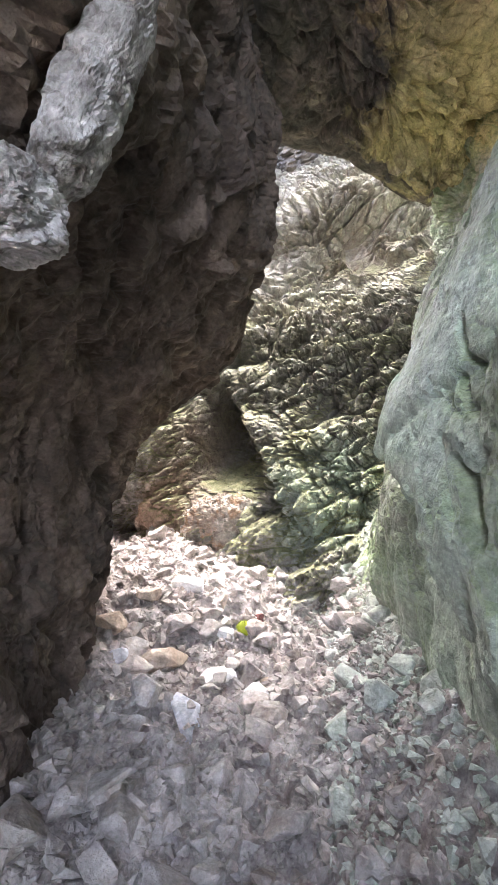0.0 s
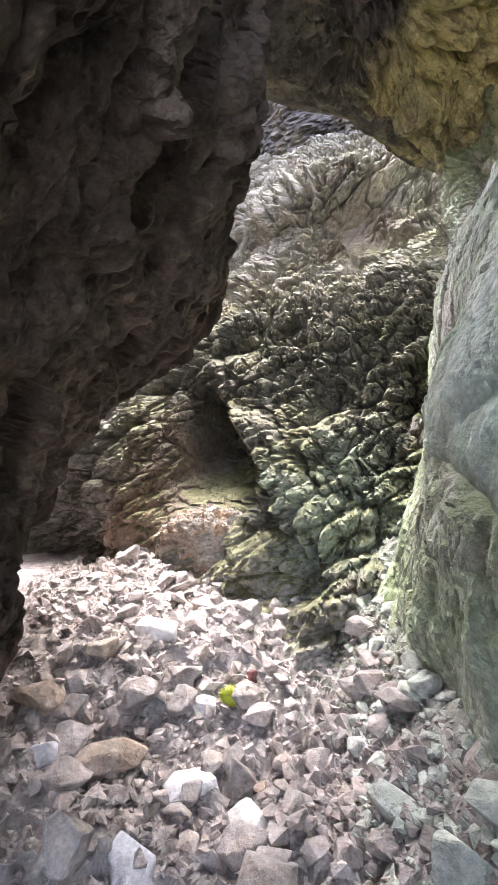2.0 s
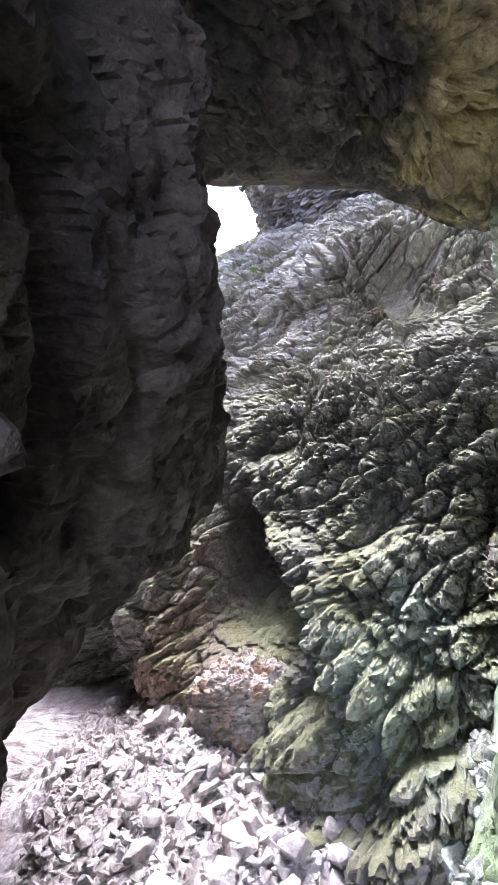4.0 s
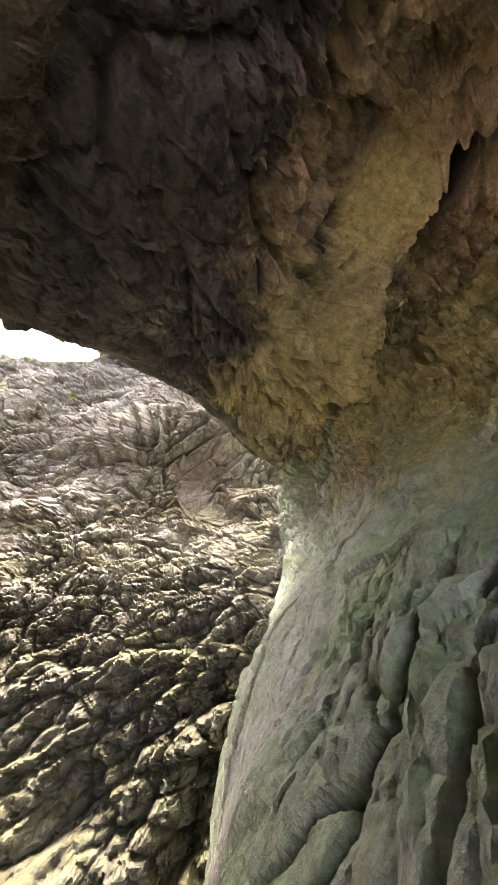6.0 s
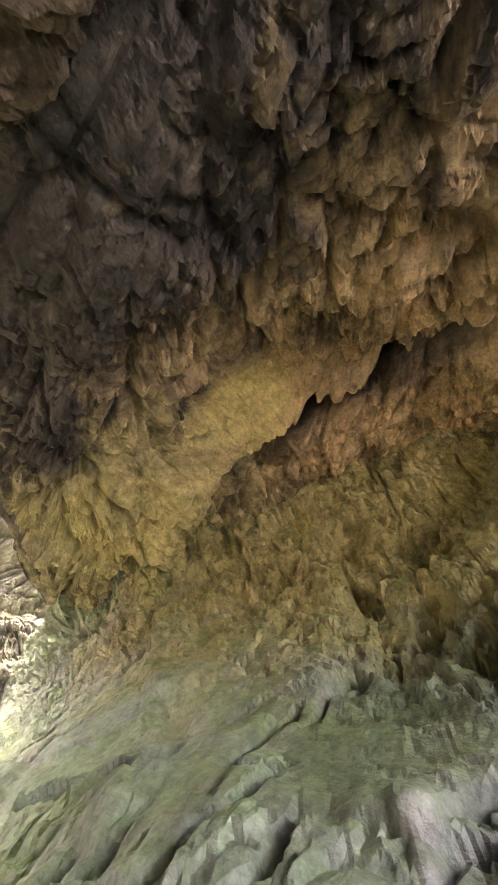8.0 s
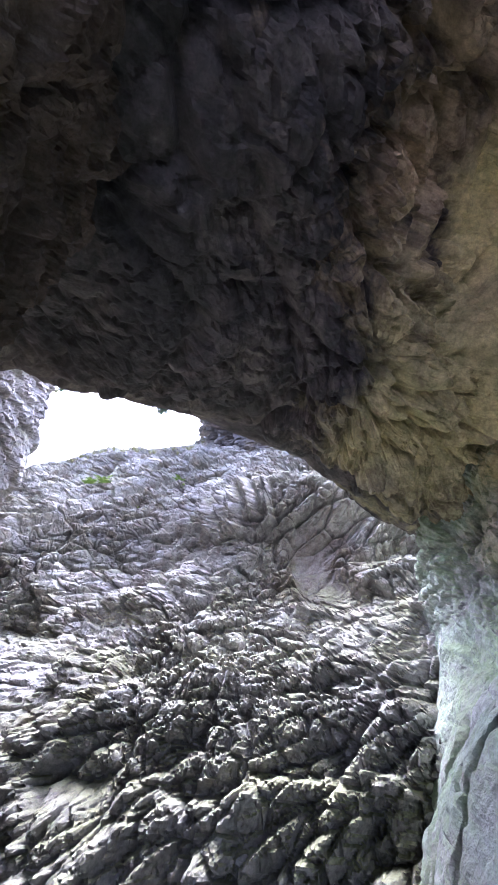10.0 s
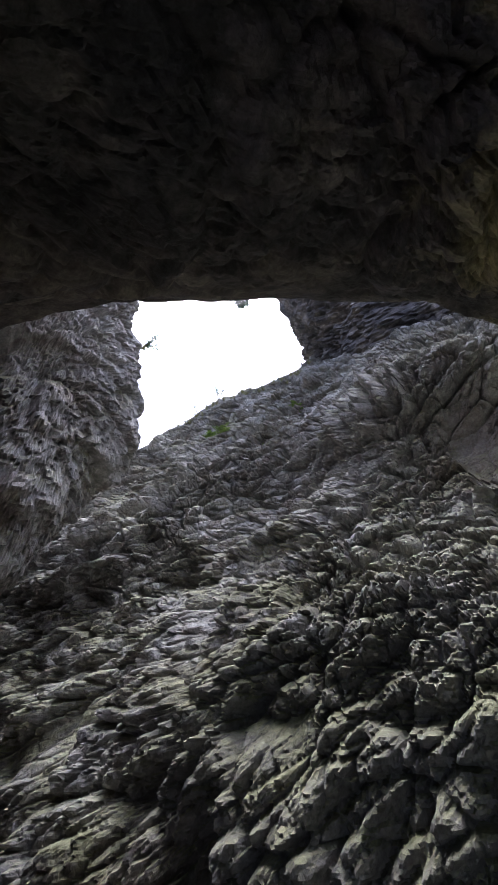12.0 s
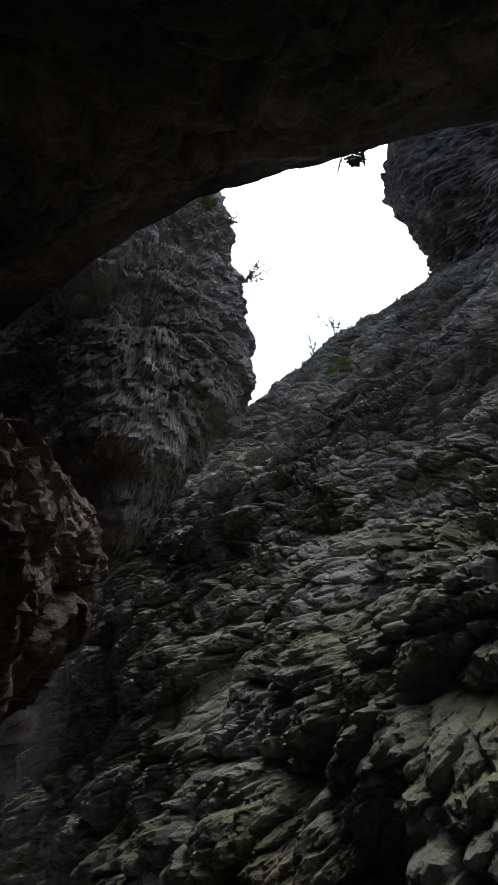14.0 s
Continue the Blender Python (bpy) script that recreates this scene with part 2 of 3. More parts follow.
# ---- plan of the rock faces, metres ----
FAR_A = [-6.88, -4.73, -3.44, -2.41, -1.55, -0.86, -0.17, 0.6, 1.72]
FAR_B = [0.0, 0.86, 1.72, 2.58, 3.44, 4.3, 5.16, 6.02, 7.31]
FAR = [
    [6.26, 6.55, 6.85, 7.19, 7.64, 8.25, 8.99, 9.82, 11.11],
    [5.58, 5.96, 6.37, 6.81, 7.31, 7.98, 8.88, 9.77, 10.93],
    [5.14, 5.49, 5.97, 6.66, 7.35, 7.94, 8.82, 9.69, 10.74],
    [4.71, 5.01, 5.51, 6.44, 7.57, 8.29, 8.86, 9.51, 10.55],
    [4.09, 4.52, 5.03, 5.91, 7.27, 8.32, 8.74, 9.34, 10.38],
    [3.57, 4.23, 4.90, 5.53, 6.86, 7.95, 8.32, 9.11, 10.25],
    [3.05, 3.96, 4.79, 5.55, 6.78, 7.43, 7.71, 8.71, 10.06],
    [2.96, 3.83, 4.64, 5.42, 6.61, 7.40, 7.47, 8.42, 9.76],
    [2.87, 3.57, 4.24, 4.91, 5.70, 7.19, 7.72, 8.26, 9.21],
]
RIGHT_A = [-2.58, 0.0, 1.55, 2.24, 2.92, 3.78, 4.82, 6.02, 7.2]
RIGHT_B = [0.0, 0.86, 1.55, 2.15, 2.84, 3.61, 4.47, 6.02]
RIGHT = [
    [0.23, 0.35, 0.53, 0.82, 1.24, 1.70, 2.22, 3.19],
    [0.36, 0.38, 0.52, 0.81, 1.22, 1.71, 2.22, 3.04],
    [0.38, 0.35, 0.43, 0.79, 1.28, 1.86, 2.32, 2.90],
    [0.3, 0.3, 0.41, 0.80, 1.24, 1.95, 2.39, 2.83],
    [0.18, 0.35, 0.49, 0.72, 1.16, 1.85, 2.46, 2.83],
    [0.15, 0.50, 0.65, 0.80, 1.15, 1.71, 2.26, 2.83],
    [0.51, 0.76, 0.92, 1.12, 1.42, 1.66, 2.01, 2.62],
    [0.97, 1.07, 1.15, 1.34, 1.62, 1.55, 1.6, 2.2],
    [1.7, 1.8, 1.9, 2.1, 2.4, 2.5, 2.6, 2.9],
]
ROOF_A = [-3.44, -1.72, -0.69, 0.17, 0.86, 1.55, 2.58]
ROOF_B = [-2.58, 0.0, 2.15, 3.01, 3.7, 4.39, 5.6]
ROOF = [
    [4.70, 4.40, 4.16, 4.27, 4.34, 4.40, 4.55],
    [4.70, 4.40, 4.10, 4.06, 4.12, 4.34, 4.75],
    [4.70, 4.50, 4.18, 4.05, 4.10, 4.28, 4.80],
    [4.80, 4.60, 4.56, 4.45, 4.45, 4.32, 4.75],
    [4.90, 4.80, 4.84, 4.84, 4.75, 4.30, 4.50],
    [5.00, 5.00, 5.11, 5.38, 5.50, 4.90, 4.20],
    [5.20, 5.20, 5.51, 5.66, 5.60, 5.30, 4.55],
]

RIM_X = [-6.9, -5.3, -5.0, -4.7, -3.6, -2.5, -1.75, -1.2, 2.0]
RIM_Z = [5.9, 5.95, 6.2, 6.75, 7.35, 7.4, 7.6, 8.4, 8.4]


SURFACES = {}


def far_face():
    nu, nv = 860, 740
    x = np.concatenate([np.linspace(-6.8, -5.0, 80), np.linspace(-5.0, 3.0, nu - 80 + 1)[1:]])
    z = np.linspace(-0.3, 7.6, nv)
    cols = curve_through(FAR_A, FAR, x)
    cols = np.concatenate([cols, cols[:, -1:] + 0.9], 1)
    top = np.interp(x, RIM_X, RIM_Z)[:, None]
    v = np.linspace(0, 1, nv)[None, :]
    zz = -0.3 + np.minimum(v / 0.93, 1) * (top + 0.3)
    yy = np.stack([curve_through(FAR_B + [8.6], cols[k], zz[k]) for k in range(nu)])
    back = np.clip((v - 0.93) / 0.07, 0, 1)
    yy, zz = yy + 4.0 * back, zz - 0.6 * back**1.5
    xx = np.broadcast_to(x[:, None], yy.shape)
    # the deep slanting cleft above the foot boulder
    right_edge, left_edge = -0.84 + 0.5 * (1.57 - zz), -1.42 - 0.15 * (1.5 - zz)
    cleft = smooth_step(0, 0.1, right_edge - xx) * smooth_step(0, 0.6, xx - left_edge) * smooth_step(0.55, 1.0, zz) * (1 - smooth_step(1.6, 1.95, zz))
    n = normals(np.stack([xx, yy, zz], -1), (0, 2, 3))
    # the crest below the rim, with an undercut hollow above it
    over = zz - np.interp(xx, [-4.2, -3.75, -3.2, -2.8, -2.4, -1.7], [3.4, 3.9, 4.45, 5.1, 5.45, 5.95]) - 0.1 * value_noise(np.stack([xx, yy, zz], -1) * 2.5, 23)
    reach = smooth_step(-4.6, -4.0, xx) * (1 - smooth_step(-2.1, -1.5, xx))
    yy = yy + reach * (0.5 * smooth_step(0, 0.07, over) * (1 - smooth_step(0.12, 0.75, over)) - 0.12 * bump(over, -0.1, 0.14))
    # the smooth upright plate sunk into the face high up
    wob = 0.12 * value_noise(np.stack([xx, yy, zz], -1) * 3.0, 17)
    plate = bump(xx + 0.3 * (zz - 4.05) + wob, 0.76, 0.27, 6) * bump(zz + wob, 4.05, 0.5, 6)
    yy = yy + plate * (0.2 + 0.4 * (4.05 - zz))
    yy = yy + 0.85 * cleft - 0.36 * smooth_step(-0.02, 0.04, xx - right_edge) * bump(xx, right_edge + 0.1, 0.3) * bump(zz, 1.05, 0.45, 4)
    p = np.stack([xx, yy, zz], -1)
    q = p @ np.array(Matrix.Rotation(radians(44), 3, "Y")).T
    hollow = smooth_step(0.5, 0.66, fbm(warp(p, 0.6, 0.2, 5) * (1.2, 0.9, 1.0), 2, seed=6)) * (1 - smooth_step(4.6, 5.2, zz))
    d = 0.2 * fbm(p * 0.8, 3, seed=3) + 0.17 * beds(q, 0.95, (2.0, 1.0, 0.6), 11) + 0.14 * beds(q, 0.44, (1.6, 1.0, 0.65), 21, 0.6)
    fine = 0.085 * beds(q, 0.21, (1.35, 1.0, 0.75), 31, 0.8) + 0.044 * beds(q, 0.1, (1.3, 1.0, 0.8), 36, 0.8) + 0.018 * beds(q, 0.05, (1.2, 1.0, 0.9), 37, 0.6)
    d += fine * (0.75 + 0.45 * smooth_step(-0.3, 0.3, fbm(p * 1.1, 2, seed=8))) * (1 - 0.6 * hollow)
    d *= 1 - 0.45 * bump(xx, -1.5, 0.75, 4) * bump(zz, 0.9, 0.9, 4)
    d -= 0.1 * hollow
    d *= 1 - 0.6 * smooth_step(0.85, 0.93, v)
    d = d * (1 - 0.8 * plate)
    for k, at in enumerate((-0.68, -0.5, -0.3, -0.08, 0.14)):
        line = at + 0.06 * value_noise(p * 2.2 + 5.0 * k, 301 + k) - 0.2 * (zz - 4.9)
        d += (0.13 * bump(xx, line, 0.035) - 0.1 * bump(xx, line + 0.08, 0.04)) * bump(zz, 4.95 + 0.15 * (k % 2), 0.4, 4)
    vein = 0.72 - 0.25 * (1.95 - zz) + 0.06 * np.sin(zz * 9)
    d += 0.06 * bump(xx, vein, 0.025) * bump(zz, 1.85, 0.22, 4)
    # beds break off level: the relief stands out sideways, not upwards
    out = n * (1, 1, 0.14)
    out /= np.linalg.norm(out, axis=-1, keepdims=True)
    pts = p + out * d[..., None]
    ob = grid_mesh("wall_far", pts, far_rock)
    SURFACES["far"] = pts.reshape(-1, 3)
    return tagged(ob, "craggy grey limestone slope rising to the roof opening", "rock wall", kind="structure")


def right_face():
    nu, nv = 640, 480
    y = np.concatenate([np.linspace(-2.6, 0.2, 50), np.linspace(0.2, 7.2, nu - 50 + 1)[1:]])
    z = np.linspace(-0.3, 6.6, nv)
    xx = curve_through(RIGHT_B, curve_through(RIGHT_A, RIGHT, y), z, 1)
    yy, zz = np.meshgrid(y, z, indexing="ij")
    p = np.stack([xx, yy, zz], -1)
    n = normals(p, (-1, 2, 2))
    high = smooth_step(3.2, 3.9, zz + 0.5 * fbm(p * 0.8, 2, seed=77))
    lean = np.array(Matrix.Rotation(radians(38), 3, "X"))
    q = p @ lean.T
    # low down smooth rounded slabs, higher up pitted broken rock
    d = soften(0.13 * fbm(p * 0.9, 3, seed=41) + 0.09 * blocks(p, 1.0, (0.8, 1.0, 1.9), 51, 0.2, 0.3), 2)
    rough = smooth_step(0.0, 0.4, fbm(p * 1.1, 2, seed=69)) * (0.35 + 0.35 * smooth_step(1.9, 2.6, zz))
    d += 0.045 * rough * blocks(p, 0.34, (1, 1, 1.7), 61, 0.4, 0.3) + (0.014 + 0.02 * rough) * blocks(q, 0.15, (1, 0.8, 2.4), 68, 0.5, 0.4) + (0.006 + 0.01 * rough) * blocks(q, 0.06, (1, 0.8, 2.0), 70, 0.5)
    d += (0.008 + 0.012 * rough) * billow(warp(p, 0.4, 0.1, 73) * (5, 5, 3.5), 4, 71, 0.5) - 0.09 * cracks(p, 0.75, (1, 0.8, 2.4), 66, 0.022)
    pits = smooth_step(0.42, 0.62, fbm(q * (3.2, 6.5, 2.6), 2, seed=83))
    d += high * (0.13 * blocks(q, 0.7, (1, 0.9, 1.5), 85, 0.3, 0.3) + 0.065 * blocks(q, 0.24, (1, 0.8, 1.6), 87, 0.4, 0.3) + 0.035 * blocks(q, 0.1, (1, 0.8, 1.7), 88, 0.5, 0.4) - 0.09 * pits)
    # open joints in the slabs
    for line, width, depth in (
        (((2.4, 1.22), (2.2, 1.1), (1.92, 1.0), (1.75, 0.92), (1.58, 0.8)), 0.045, 0.34),
        (((1.66, 1.66), (1.57, 1.52), (1.46, 1.46), (1.38, 1.38)), 0.01, 0.05),
        (((1.56, 1.44), (1.48, 1.34), (1.37, 1.33)), 0.01, 0.04),
        (((1.46, 1.17), (1.36, 1.1), (1.26, 0.95)), 0.012, 0.12),
        (((2.62, 2.72), (2.5, 2.55), (2.52, 2.3), (2.5, 2.0)), 0.013, 0.15),
        (((2.24, 2.8), (2.3, 2.5), (2.22, 2.2), (2.12, 1.9)), 0.013, 0.13),
        (((2.75, 2.02), (2.65, 2.2), (2.5, 2.24)), 0.012, 0.08),
        (((3.35, 2.8), (3.08, 3.07), (2.95, 3.35), (2.75, 3.5)), 0.018, 0.16),
        (((2.75, 3.3), (2.62, 2.98), (2.45, 3.0), (2.4, 2.6)), 0.014, 0.13),
        (((3.9, 2.7), (3.84, 2.2), (3.95, 1.7)), 0.018, 0.18),
    ):
        wob = 0.03 * value_noise(p * 7, 3)
        d -= depth * joint(yy + wob, zz + wob, line, width)
    # the slab above the lowest joint stands proud of it
    sill = zz - (0.8 + 0.5 * (yy - 1.58))
    d -= 0.05 * smooth_step(0.0, -0.05, sill) * (1 - smooth_step(-0.1, -0.5, sill)) * smooth_step(1.2, 1.6, yy) * (1 - smooth_step(2.5, 2.8, yy))
    d += 0.07 * smooth_step(0, 0.05, sill) * (1 - smooth_step(0.1, 0.7, sill)) * smooth_step(1.2, 1.6, yy) * (1 - smooth_step(2.3, 2.5, yy))
    ob = grid_mesh("wall_right", p + n * d[..., None], right_rock)
    return tagged(ob, "smooth leaning limestone wall with pale green algae", "rock wall", kind="structure")


LEFT_Z = [-0.3, 0.4, 1.0, 1.4, 1.7, 2.05, 2.4, 3.0, 3.6, 5.2]
LEFT_X = [-1.02, -1.02, -0.97, -0.8, -0.57, -0.32, -0.2, -0.18, -0.17, -0.2]
LEFT_EDGE = [-1.25, -1.2, -1.2, -1.02, -0.7, -0.62, -0.63, -0.6, -0.56, -0.55]
LEFT_END = [0.0, 0.05, 0.35, 0.8, 0.95, 1.0, 1.0, 1.0, 1.05, 1.2]
LEFT_LOBE = [0.0, 0.0, 0.05, 0.15, 0.35, 0.7, 1.0, 1.1, 0.7, 0.4]


def left_mass():
    nu, nv = 560, 400
    z = np.linspace(-0.3, 5.2, nv)
    lx, cx, k, e = (curve_through(LEFT_Z, t, z) for t in (LEFT_X, LEFT_EDGE, LEFT_END, LEFT_LOBE))
    zero = 0 * z
    stations = [0, 0.12, 0.4, 0.6, 0.76, 0.88, 1.0]
    px = [lx, lx, lx, cx, -1.7 + 0.2 * e, -2.6 + zero, -6.5 + zero]
    py = [zero - 3, zero + 0.2, zero + 1.7, 2.15 + 0.85 * k, 2.35 + 1.55 * e, 2.5 + 2.1 * e, 2.6 + 2.8 * e]
    u = np.linspace(0, 1, nu)
    xx, yy = curve_through(stations, np.array(px), u), curve_through(stations, np.array(py), u)
    p = np.stack([xx, yy, np.broadcast_to(z, xx.shape)], -1)
    n = normals(p, (3, 4, 2))
    q = p @ np.array(Matrix.Rotation(radians(-32), 3, "X")).T
    d = soften(0.09 * fbm(p * 0.9, 3, seed=81) + 0.1 * blocks(q, 0.75, (1, 0.8, 2.4), 91, 0.3) + 0.07 * blocks(q, 0.3, (1, 0.8, 2.2), 101), 1)
    d += 0.045 * blocks(q, 0.13, (1, 0.8, 2.0), 104, 0.3, 0.4) + 0.018 * blocks(q, 0.06, (1, 0.8, 1.8), 106, 0.3, 0.5) - 0.1 * smooth_step(0.45, 0.65, fbm(q * (3, 4, 2), 2, seed=109)) + 0.01 * billow(p * 9, 3, 111, 0.5)
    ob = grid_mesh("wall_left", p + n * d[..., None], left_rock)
    return tagged(ob, "overhanging dark brown limestone wall", "rock wall", kind="structure")


LIP_X = [-5.5, -2.5, -1.5, -1.0, -0.5, 0.0, 0.4, 0.8, 1.2, 1.7, 2.4, 3.3]
LIP_Y = [4.4, 4.6, 4.75, 4.95, 5.3, 5.5, 5.55, 5.8, 6.0, 6.1, 6.1, 6.0]


def roof():
    nu, nv = 520, 520
    x = np.linspace(-5.5, 3.3, nu)
    v = np.linspace(0, 1, nv)
    lip = np.interp(x, LIP_X, LIP_Y)[:, None]
    s = np.clip(v / 0.8, 0, 1)[None, :]
    yy = -1.2 + s**0.65 * (lip + 1.2)
    cols = curve_through(ROOF_A, ROOF, x)
    zz = np.stack([curve_through(ROOF_B, cols[k], np.minimum(yy[k], 5.6)) for k in range(nu)])
    b = np.clip((v - 0.8) / 0.2, 0, 1)[None, :]
    xx0 = x[:, None]
    zz = zz + 5.0 * smooth_step(0, 0.6, b) * (b > 0) + (0.1 + 0.1 * smooth_step(-0.8, -1.8, xx0) + 0.06 * smooth_step(-0.6, -1.1, xx0) - 0.2 * smooth_step(-0.7, 0.2, xx0)) * smooth_step(0.6, 0.8, v)[None, :]
    yy = yy + 0.12 * np.sin(np.minimum(b * 5, 1) * math.pi) - 0.6 * b - 6.5 * np.clip((b - 0.6) / 0.4, 0, 1)
    xx = np.broadcast_to(x[:, None], yy.shape)
    p = np.stack([xx, yy, zz], -1)
    n = normals(p[:, : int(nv * 0.78)], (0, 3, 0))
    n = np.concatenate([n, np.repeat(n[:, -1:], nv - n.shape[1], 1)], 1)
    coarse = smooth_step(-0.2, 1.0, xx)
    q = p @ np.array(Matrix.Rotation(radians(12), 3, "Z")).T
    d = soften(0.16 * fbm(p * 0.8, 3, seed=121) + 0.16 * blocks(q, 0.8, (1.0, 1.6, 1), 131, 0.3, 0.4) + (0.07 + 0.14 * coarse) * blocks(q, 0.36, (0.8, 1.8, 1), 141, 0.7, 0.3), 1)
    d += (0.03 + 0.07 * coarse) * blocks(q, 0.17, (0.8, 1.7, 1), 146, 0.7, 0.3) + (0.012 + 0.025 * coarse) * blocks(q, 0.08, (0.8, 1.5, 1), 149, 0.5, 0.3) + 0.006 * billow(p * 9, 3, 151, 0.5)
    d -= coarse * 0.15 * cracks(q, 0.5, (0.7, 1.9, 1), 152, 0.045)
    # the prow and the plate that hang beside the wall, cut off sharply along the deep recess behind them
    side = xx - np.interp(yy, [2.0, 2.9, 3.65, 4.3, 4.85, 5.1], [1.85, 1.92, 1.78, 1.6, 1.9, 1.98]) - 0.04 * value_noise(p * 4, 155)
    prow = smooth_step(3.3, 3.6, yy) * (1 - smooth_step(4.92, 5.05, yy))
    d = d * (1 - 0.6 * prow * bump(side, -0.15, 0.22, 4))
    d += (0.1 * smooth_step(1.8, 2.4, yy) + 0.24 * prow) * (1 - smooth_step(4.95, 5.05, yy)) * np.where(side < 0, np.exp(-((side / 0.4) ** 2)), np.exp(-((side / 0.05) ** 2)))
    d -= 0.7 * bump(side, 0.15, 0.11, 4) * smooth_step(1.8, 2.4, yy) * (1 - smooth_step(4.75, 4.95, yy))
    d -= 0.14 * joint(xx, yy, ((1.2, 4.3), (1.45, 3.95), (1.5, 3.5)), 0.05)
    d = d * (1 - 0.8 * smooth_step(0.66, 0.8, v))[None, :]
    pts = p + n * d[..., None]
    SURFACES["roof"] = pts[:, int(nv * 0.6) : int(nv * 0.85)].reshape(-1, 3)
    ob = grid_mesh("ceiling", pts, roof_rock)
    return tagged(ob, "dark limestone cave roof with ochre patches", "cave roof", kind="structure")


def rock_mass(name, centre, radii, power, material, label, seed, lean=(0, 0), rough=1.0, slope=0.0, n=260, scale=1.0, kind="structure"):
    """A free-standing or hanging mass: a rounded box, leaning by lean per metre of height, broken by noise."""
    a = np.linspace(0, 2 * math.pi, n, endpoint=False)[:, None]
    b = np.linspace(-math.pi / 2, math.pi / 2, n)[None, :]
    q = np.stack([np.cos(a) * np.cos(b), np.sin(a) * np.cos(b), np.sin(b) + 0 * a], -1)
    r = (np.abs(q) ** power).sum(-1) ** (-1 / power)
    p = q * r[..., None] * np.array(radii)
    p[..., 0] += lean[0] * p[..., 2]
    p[..., 2] += slope * p[..., 1]
    p += np.array(centre)
    w = p * scale
    d = soften(0.2 * fbm(w * 0.8, 3, seed=seed) + 0.22 * blocks(w, 0.8, (1, 1, 0.8), seed + 1) + 0.14 * blocks(w, 0.34, (1, 1, 0.8), seed + 5), 2)
    d += 0.09 * blocks(w, 0.15, (1, 1, 0.8), seed + 7, 0.6) + 0.04 * blocks(w, 0.07, (1, 1, 0.8), seed + 8, 0.6) + 0.015 * billow(w * 9, 3, seed + 9)
    pts = p + q * (rough / scale * d)[..., None]
    SURFACES[name] = pts.reshape(-1, 3)
    ob = grid_mesh(name, pts, material, wrap=True)
    return tagged(ob, label, "rock wall" if kind else "boulder", kind=kind)


def floor_height(x, y):
    z = 0.17 * np.maximum(0, -x - 0.3) + 0.85 * np.maximum(0, x + 0.02) + 0.16 * smooth_step(2.2, 3.6, y)
    z = np.where(x < -1.0, z - 0.22 * (-1.0 - x) * smooth_step(-1.0, -2.2, x), z)
    return z


def floor_sheet():
    nu, nv = 460, 460
    gx = np.concatenate([np.linspace(-6.8, -2.4, 60), np.linspace(-2.4, 0.9, nu - 80), np.linspace(0.95, 2.4, 20)])
    gy = np.concatenate([np.linspace(-3.2, 0.5, 60), np.linspace(0.51, 4.8, nv - 90), np.linspace(4.85, 7.0, 30)])
    xx, yy = np.meshgrid(gx, gy, indexing="ij")
    p = np.stack([xx, yy, floor_height(xx, yy)], -1)
    d = 0.05 * fbm(p * 1.3, 3, seed=161) + 0.045 * blocks(p, 0.24, (1, 1, 1), 171) + 0.035 * blocks(p, 0.1, (1, 1, 1), 181) + 0.02 * blocks(p, 0.045, (1, 1, 1), 185)
    p[..., 2] += soften(d, 1) + 0.008 * billow(p * 14, 3, 191)
    FLOOR.update(x=gx, y=gy, z=p[..., 2])
    ob = grid_mesh("floor", p, floor_rock)
    return tagged(ob, "dusty scree floor of the cave passage", "cave floor", kind="structure")


FLOOR = {}


def floor_at(x, y):
    """Height of the scree surface at a place."""
    i, j = int(np.abs(FLOOR["x"] - x).argmin()), int(np.abs(FLOOR["y"] - y).argmin())
    return float(FLOOR["z"][max(0, i - 1) : i + 2, max(0, j - 1) : j + 2].mean())


far_face()
right_face()
left_mass()
roof()
floor_sheet()
rock_mass("wall_block", (-4.9, 6.05, 6.05), (1.95, 1.0, 2.55), 7, far_rock, "hanging dark limestone block beside the roof opening", 201, slope=1.0, lean=(-0.12, 0), rough=0.65, n=420)
rock_mass("wall_back", (1.3, 11.2, 8.6), (3.1, 1.5, 2.0), 4, roof_rock, "steep dark limestone wall beside the roof opening", 221, lean=(-0.35, 0))
rock_mass("boulder", (-0.98, 4.42, 0.35), (0.42, 0.4, 0.36), 3, rusty_rock, "cracked grey boulder with a rust-brown face below the cleft", 271, rough=0.5, n=150, scale=2.2, kind="")
rock_mass("boulder", (-0.56, 0.66, 1.63), (0.17, 0.1, 0.09), 3, pale_rock, "pale rough boulder jammed against the overhanging wall", 281, rough=0.45, n=120, scale=4.5, kind="")
rock_mass("boulder", (-0.38, 0.76, 1.86), (0.065, 0.07, 0.18), 3, pale_rock, "smooth pale boulder wedged beside the overhanging wall", 291, rough=0.3, n=110, scale=4.0, lean=(0.5, 0), kind="")
# plain rock that closes the place out of sight
rock_mass("wall_east", (4.6, 3.0, 4.5), (1.6, 7.5, 6.0), 6, roof_rock, "plain limestone closing the cave", 241, rough=0.3, n=90)
rock_mass("wall_west", (-9.4, 7.0, 3.5), (1.6, 6.5, 6.0), 6, left_rock, "plain limestone closing the dark side", 261, rough=1.0, n=220)


